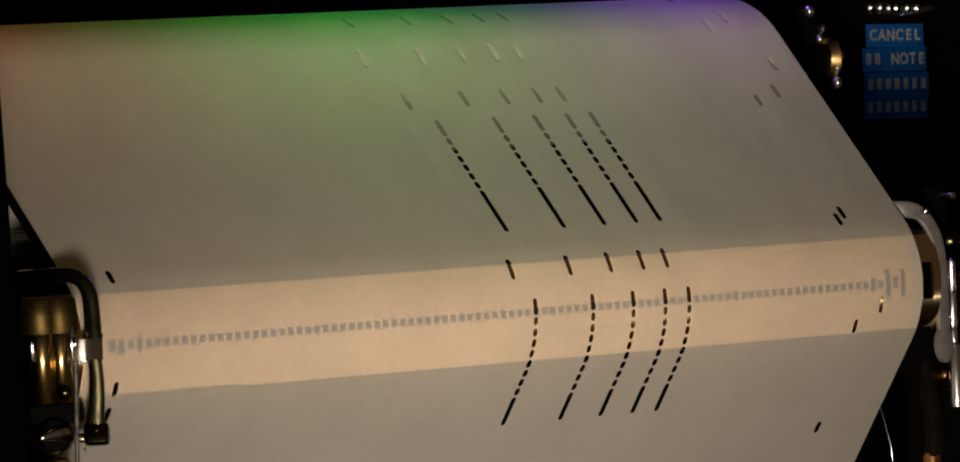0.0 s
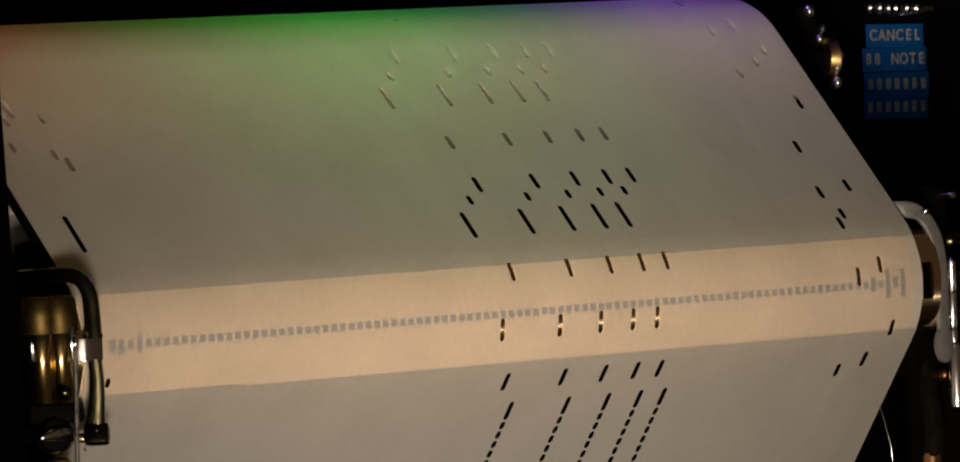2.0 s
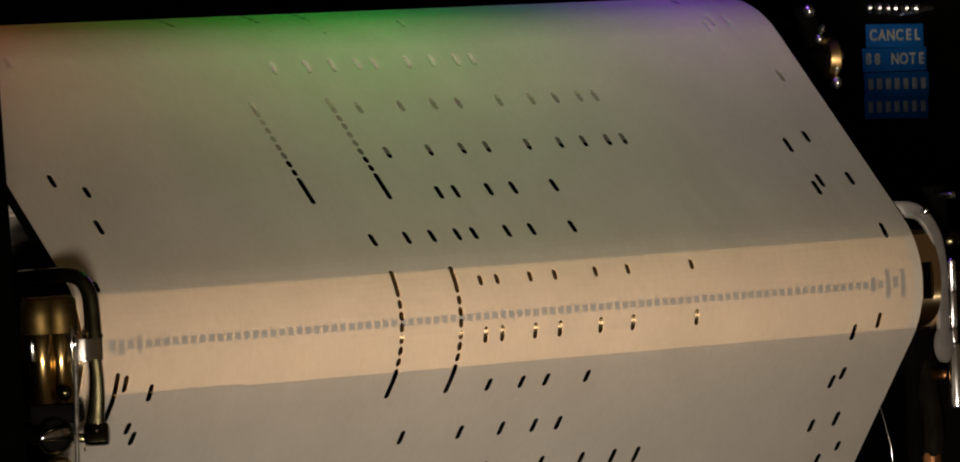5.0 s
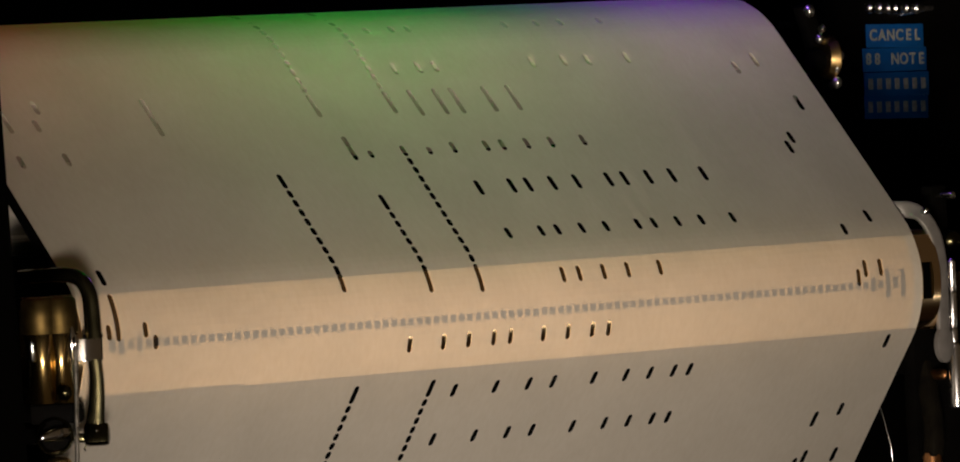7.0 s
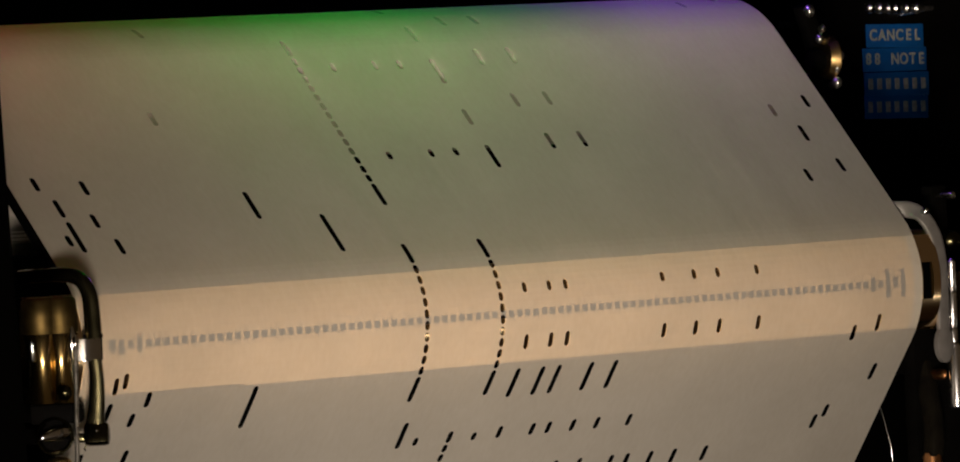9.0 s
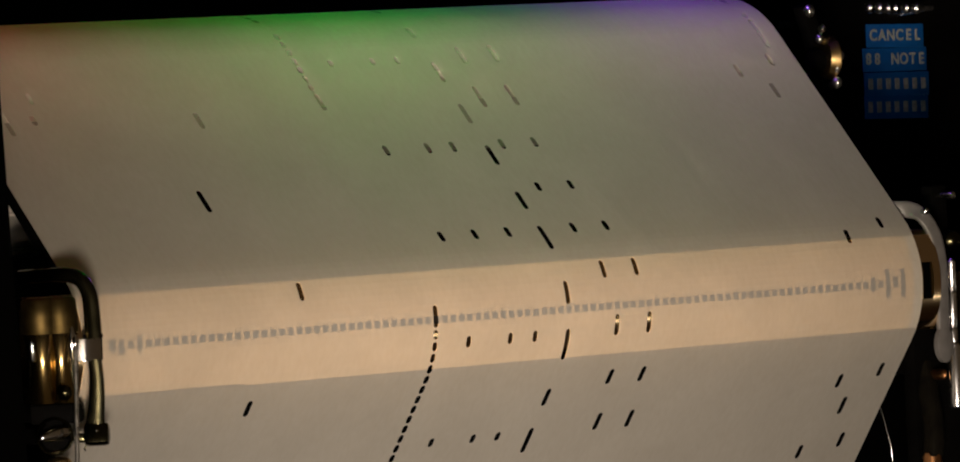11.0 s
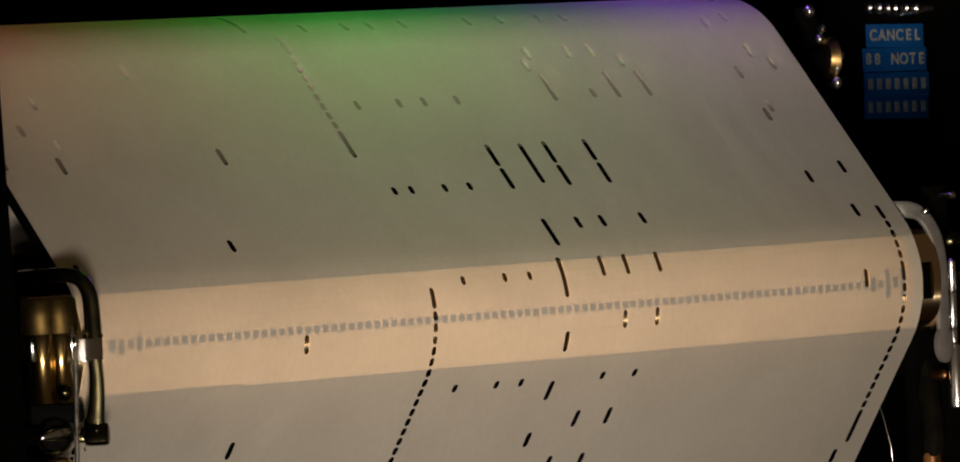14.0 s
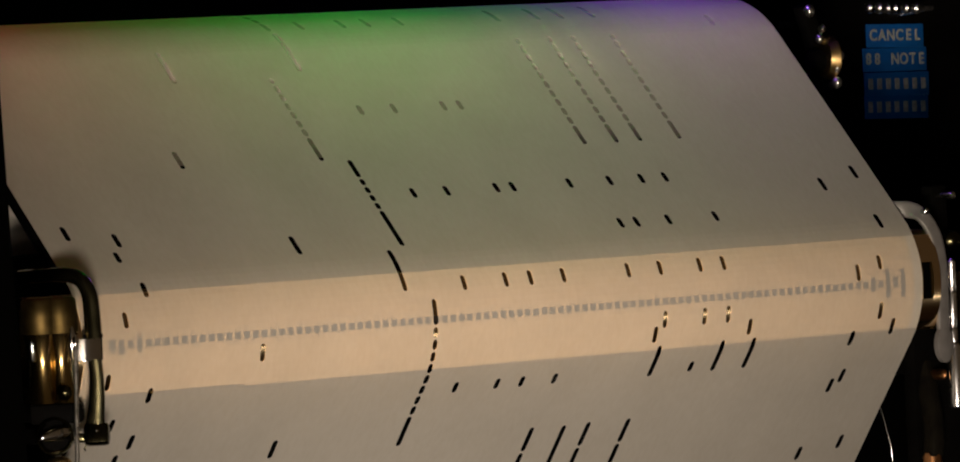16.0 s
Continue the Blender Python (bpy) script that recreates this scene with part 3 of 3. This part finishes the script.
    slot(11.38, 7.5, "53")
    slot(11.49, 3.2, "41 45 49 57 61")
    slot(11.69, 5.8, "53")
    slot(11.82, 6.8, "17")
    slot(11.82, 3.0, "56 60")
    slot(12.04, 6.5, "53")
    slot(12.16, 3.3, "41 46 49 55 59")
    slot(12.37, 6.5, "53")
    slot(12.44, 5.3, "22 93")
    slot(12.46, 13.1, "1")
    slot(12.49, 7.0, "56 60")
    chain(12.53, 69.5, 5.7, 5.3, "37")
    slot(12.53, 3.2, "4")
    slot(12.62, 4.6, "90")
    slot(12.68, 3.7, "5")
    slot(12.70, 4.3, "95")
    slot(12.70, 6.6, "53")
    slot(12.84, 5.6, "57 61")
    chain(12.85, 70.7, 10.4, 4.7, "96")
    slot(12.86, 2.3, "41 46 49")
    slot(13.06, 4.5, "53")
    slot(13.18, 5.1, "17 58 62")
    slot(13.40, 5.9, "53")
    slot(13.52, 2.4, "41 46 49 59 63")
    slot(13.74, 5.4, "53")
    slot(13.86, 4.7, "22 60 64")
    chain(12.98, 64.0, 5.0, 6.5, "-1")
    slot(13.99, 4.8, "91")
    slot(14.04, 4.2, "96")
    slot(14.07, 10.5, "53")
    slot(14.18, 5.5, "58 61 65")
    slot(14.19, 2.4, "41 46 49")
    slot(14.40, 8.9, "54")
    slot(14.46, 4.4, "93")
    slot(14.52, 3.8, "17 58 61 66")
    slot(14.75, 4.2, "90")
    slot(14.81, 4.3, "95")
    slot(14.85, 6.9, "53 60 65")
    slot(14.86, 2.6, "39 41 45 48")
    slot(14.88, 13.2, "57")
    slot(15.03, 7.2, "53 60 65")
    slot(15.16, 5.3, "4 22")
    chain(15.16, 40.3, 8.8, 6.4, "37")
    slot(15.21, 3.2, "-2")
    slot(15.26, 4.4, "90")
    slot(15.31, 3.1, "-2")
    slot(15.33, 4.3, "91")
    slot(15.32, 4.2, "5")
    slot(15.45, 3.9, "2")
    slot(15.51, 9.1, "65 73 77")
    slot(15.52, 3.1, "41 46 49 53 70")
    slot(15.61, 4.4, "90")
    slot(15.64, 4.0, "5")
    slot(15.67, 4.6, "95")
    slot(15.74, 4.1, "0")
    slot(15.78, 4.7, "93")
    slot(15.75, 4.3, "64 76")
    slot(15.84, 4.4, "17 65 70 73")
    slot(16.03, 4.4, "90")
    slot(16.09, 3.9, "2 93")
    slot(16.16, 3.9, "41 46 49 53 61 65 70 73")
    slot(16.18, 11.6, "34")
    slot(16.26, 4.0, "5")
    slot(16.36, 4.6, "95")
    slot(16.47, 5.8, "24")
    slot(16.50, 3.3, "4 63 65 69 75")
    chain(16.48, 27.8, 11.3, 5.6, "36")
    slot(16.61, 4.2, "5")
    slot(16.68, 4.4, "0 91")
    slot(16.76, 4.4, "96")
    slot(16.83, 3.2, "41 45 51 53 60 65 69 72")
    chain(17.15, 27.1, 7.4, 1.9, "33")
    slot(17.15, 5.5, "17")
    chain(17.16, 36.0, 6.2, 1.9, "65 69 72 77")
    slot(17.48, 3.2, "41 45 51 53")
    slot(17.79, 10.2, "22")
    slot(18.06, 4.4, "91")
    slot(18.19, 4.6, "41 46 49 53")
    slot(18.19, 7.0, "65 70 73 77")
    slot(17.84, 13.5, "37")
    chain(18.19, 14.0, 4.0, 3.0, "37")
    slot(3.53, 12.8, "1")
    slot(7.99, 4.4, "90")
    slot(8.07, 4.0, "91")
    slot(3.59, 5.9, "2")


STRIP = 1.6
FIRST, LAST = -16 * SPEED - 137.0, 58.0


def strip_mesh(u0, h):
    """One cross strip of the paper with its part of the perforations."""
    verts, faces = [], []

    index = {}

    def quad(*p):
        ring = []
        for x, v in p:
            key = (round(x, 4), round(v, 4))
            if key not in index:
                index[key] = len(verts)
                verts.append((x * MM, v * MM, 0.0))
            if index[key] not in ring:
                ring.append(index[key])
        if len(ring) > 2:
            faces.append(tuple(ring))

    half = 1.2
    x = EDGE
    for n in sorted(SLOTS):
        rows = [(a - u0, b - u0) for a, b in SLOTS[n] if b > u0 and a < u0 + h]
        if not rows:
            continue
        c = (n - 48 + 0.0045 * (n - 53)) * PITCH
        if c - half < EDGE or c + half > WIDTH / 2:
            continue
        quad((x, 0), (c - half, 0), (c - half, h), (x, h))
        x = c + half
        levels = {0.0, h}
        for a, b in rows:
            for k in (0, 0.05, 0.15, 0.35, 0.65, 1.0):
                levels |= {a + k * PUNCH, b - k * PUNCH}
        levels = sorted(v for v in levels if 0 <= v <= h)

        def open_at(v):
            best = 0.0
            for a, b in rows:
                if a <= v <= b:
                    d = min(v - a, b - v, PUNCH)
                    best = max(best, math.sqrt(max(PUNCH ** 2 - (PUNCH - d) ** 2, 0)))
            return best

        for v0, v1 in zip(levels, levels[1:]):
            if v1 - v0 < 1e-4:
                continue
            w0, w1 = open_at(v0), open_at(v1)
            if not w0 and not w1 and open_at((v0 + v1) / 2) == 0:
                quad((c - half, v0), (c + half, v0), (c + half, v1), (c - half, v1))
                continue
            quad((c - half, v0), (c - w0, v0), (c - w1, v1), (c - half, v1))
            quad((c + w0, v0), (c + half, v0), (c + half, v1), (c + w1, v1))
    quad((x, 0), (WIDTH / 2, 0), (WIDTH / 2, h), (x, h))
    me = bpy.data.meshes.new("paper_strip")
    me.from_pydata(verts, [], faces)
    me.materials.append(PAPER)
    grain = me.uv_layers.new(name="grain")
    flat = [c for loop in me.loops for c in (verts[loop.vertex_index][0], verts[loop.vertex_index][1] + u0 * MM)]
    grain.data.foreach_set("uv", flat)
    return me


def strip_pose(s):
    (y0, z0), (y1, z1) = way(s), way(s + STRIP)
    d = Vector((0, y1 - y0, z1 - z0)).normalized()
    e = Vector((1, 0, 0))
    n = e.cross(d)
    m = Matrix((e, d, n)).transposed().to_4x4()
    m.translation = Vector((0, y0, z0)) * MM
    return m


def music_roll():
    roll = thing("music_roll", "cream perforated paper of a player piano roll, running", "music roll")
    strips = []
    count = int((LAST - FIRST) / STRIP)
    for i in range(count):
        u = FIRST + i * STRIP
        ob = new("paper_strip", strip_mesh(u, STRIP))
        ob.parent = roll
        strips.append((ob, u))
    return strips


def strip_rows(u):
    """Fine steps where the paper shows, coarse ones on the rolls."""
    rows, k = [], 0
    while True:
        t = k / 10
        s = u + SPEED * t
        rows.append((t, strip_pose(s)))
        if k >= 160:
            return rows
        near = -150 < s + SPEED * 0.4 and s < 75
        k = min(k + (1 if near else 3), 160)


spool_box()
tracker_bar()
TARNISH = surface("tarnished_nickel", (0.035, 0.032, 0.017), (0.075, 0.068, 0.038), 0.2, 1.0, 260)
# darker copy of the holder's brass, with shade in its colour
SHADED_BRASS = surface("shaded_brass", (0.06, 0.042, 0.014), (0.11, 0.076, 0.028), 0.5, 1.0, 260)
AGED = surface("worn_brass", (0.34, 0.235, 0.085), (0.50, 0.35, 0.14), 0.19, 1.0, 260, (1, 1, 0.2), 0.08, 0.05)
SMEARED = surface("worn_nickel", (0.30, 0.29, 0.27), (0.75, 0.73, 0.70), 0.30, 1.0, 500, bump=0.6, spread=0.15)
RUBBER = surface("black_rubber", (0.004, 0.0035, 0.003), (0.008, 0.007, 0.005), 0.55, scale=300)
bar_holder()
edge_finger()
adjusting_rod()
thumb_screw()
side_plate()
paper_guide()
nickel_tube()
air_tube()
spring_wire()
drive_wheel()
label_panel()
shift_lever()
spool("supply_spool", SUPPLY, R_ROLL - 0.22, "supply spool wound with cream paper")
spool("take_up_spool", TAKEUP, R_TAKE - 2.2, "take-up spool wound with cream paper")
score()
STRIPS = music_roll()


def motions():
    for ob, u in STRIPS:
        walk(ob, strip_rows(u))


motions()
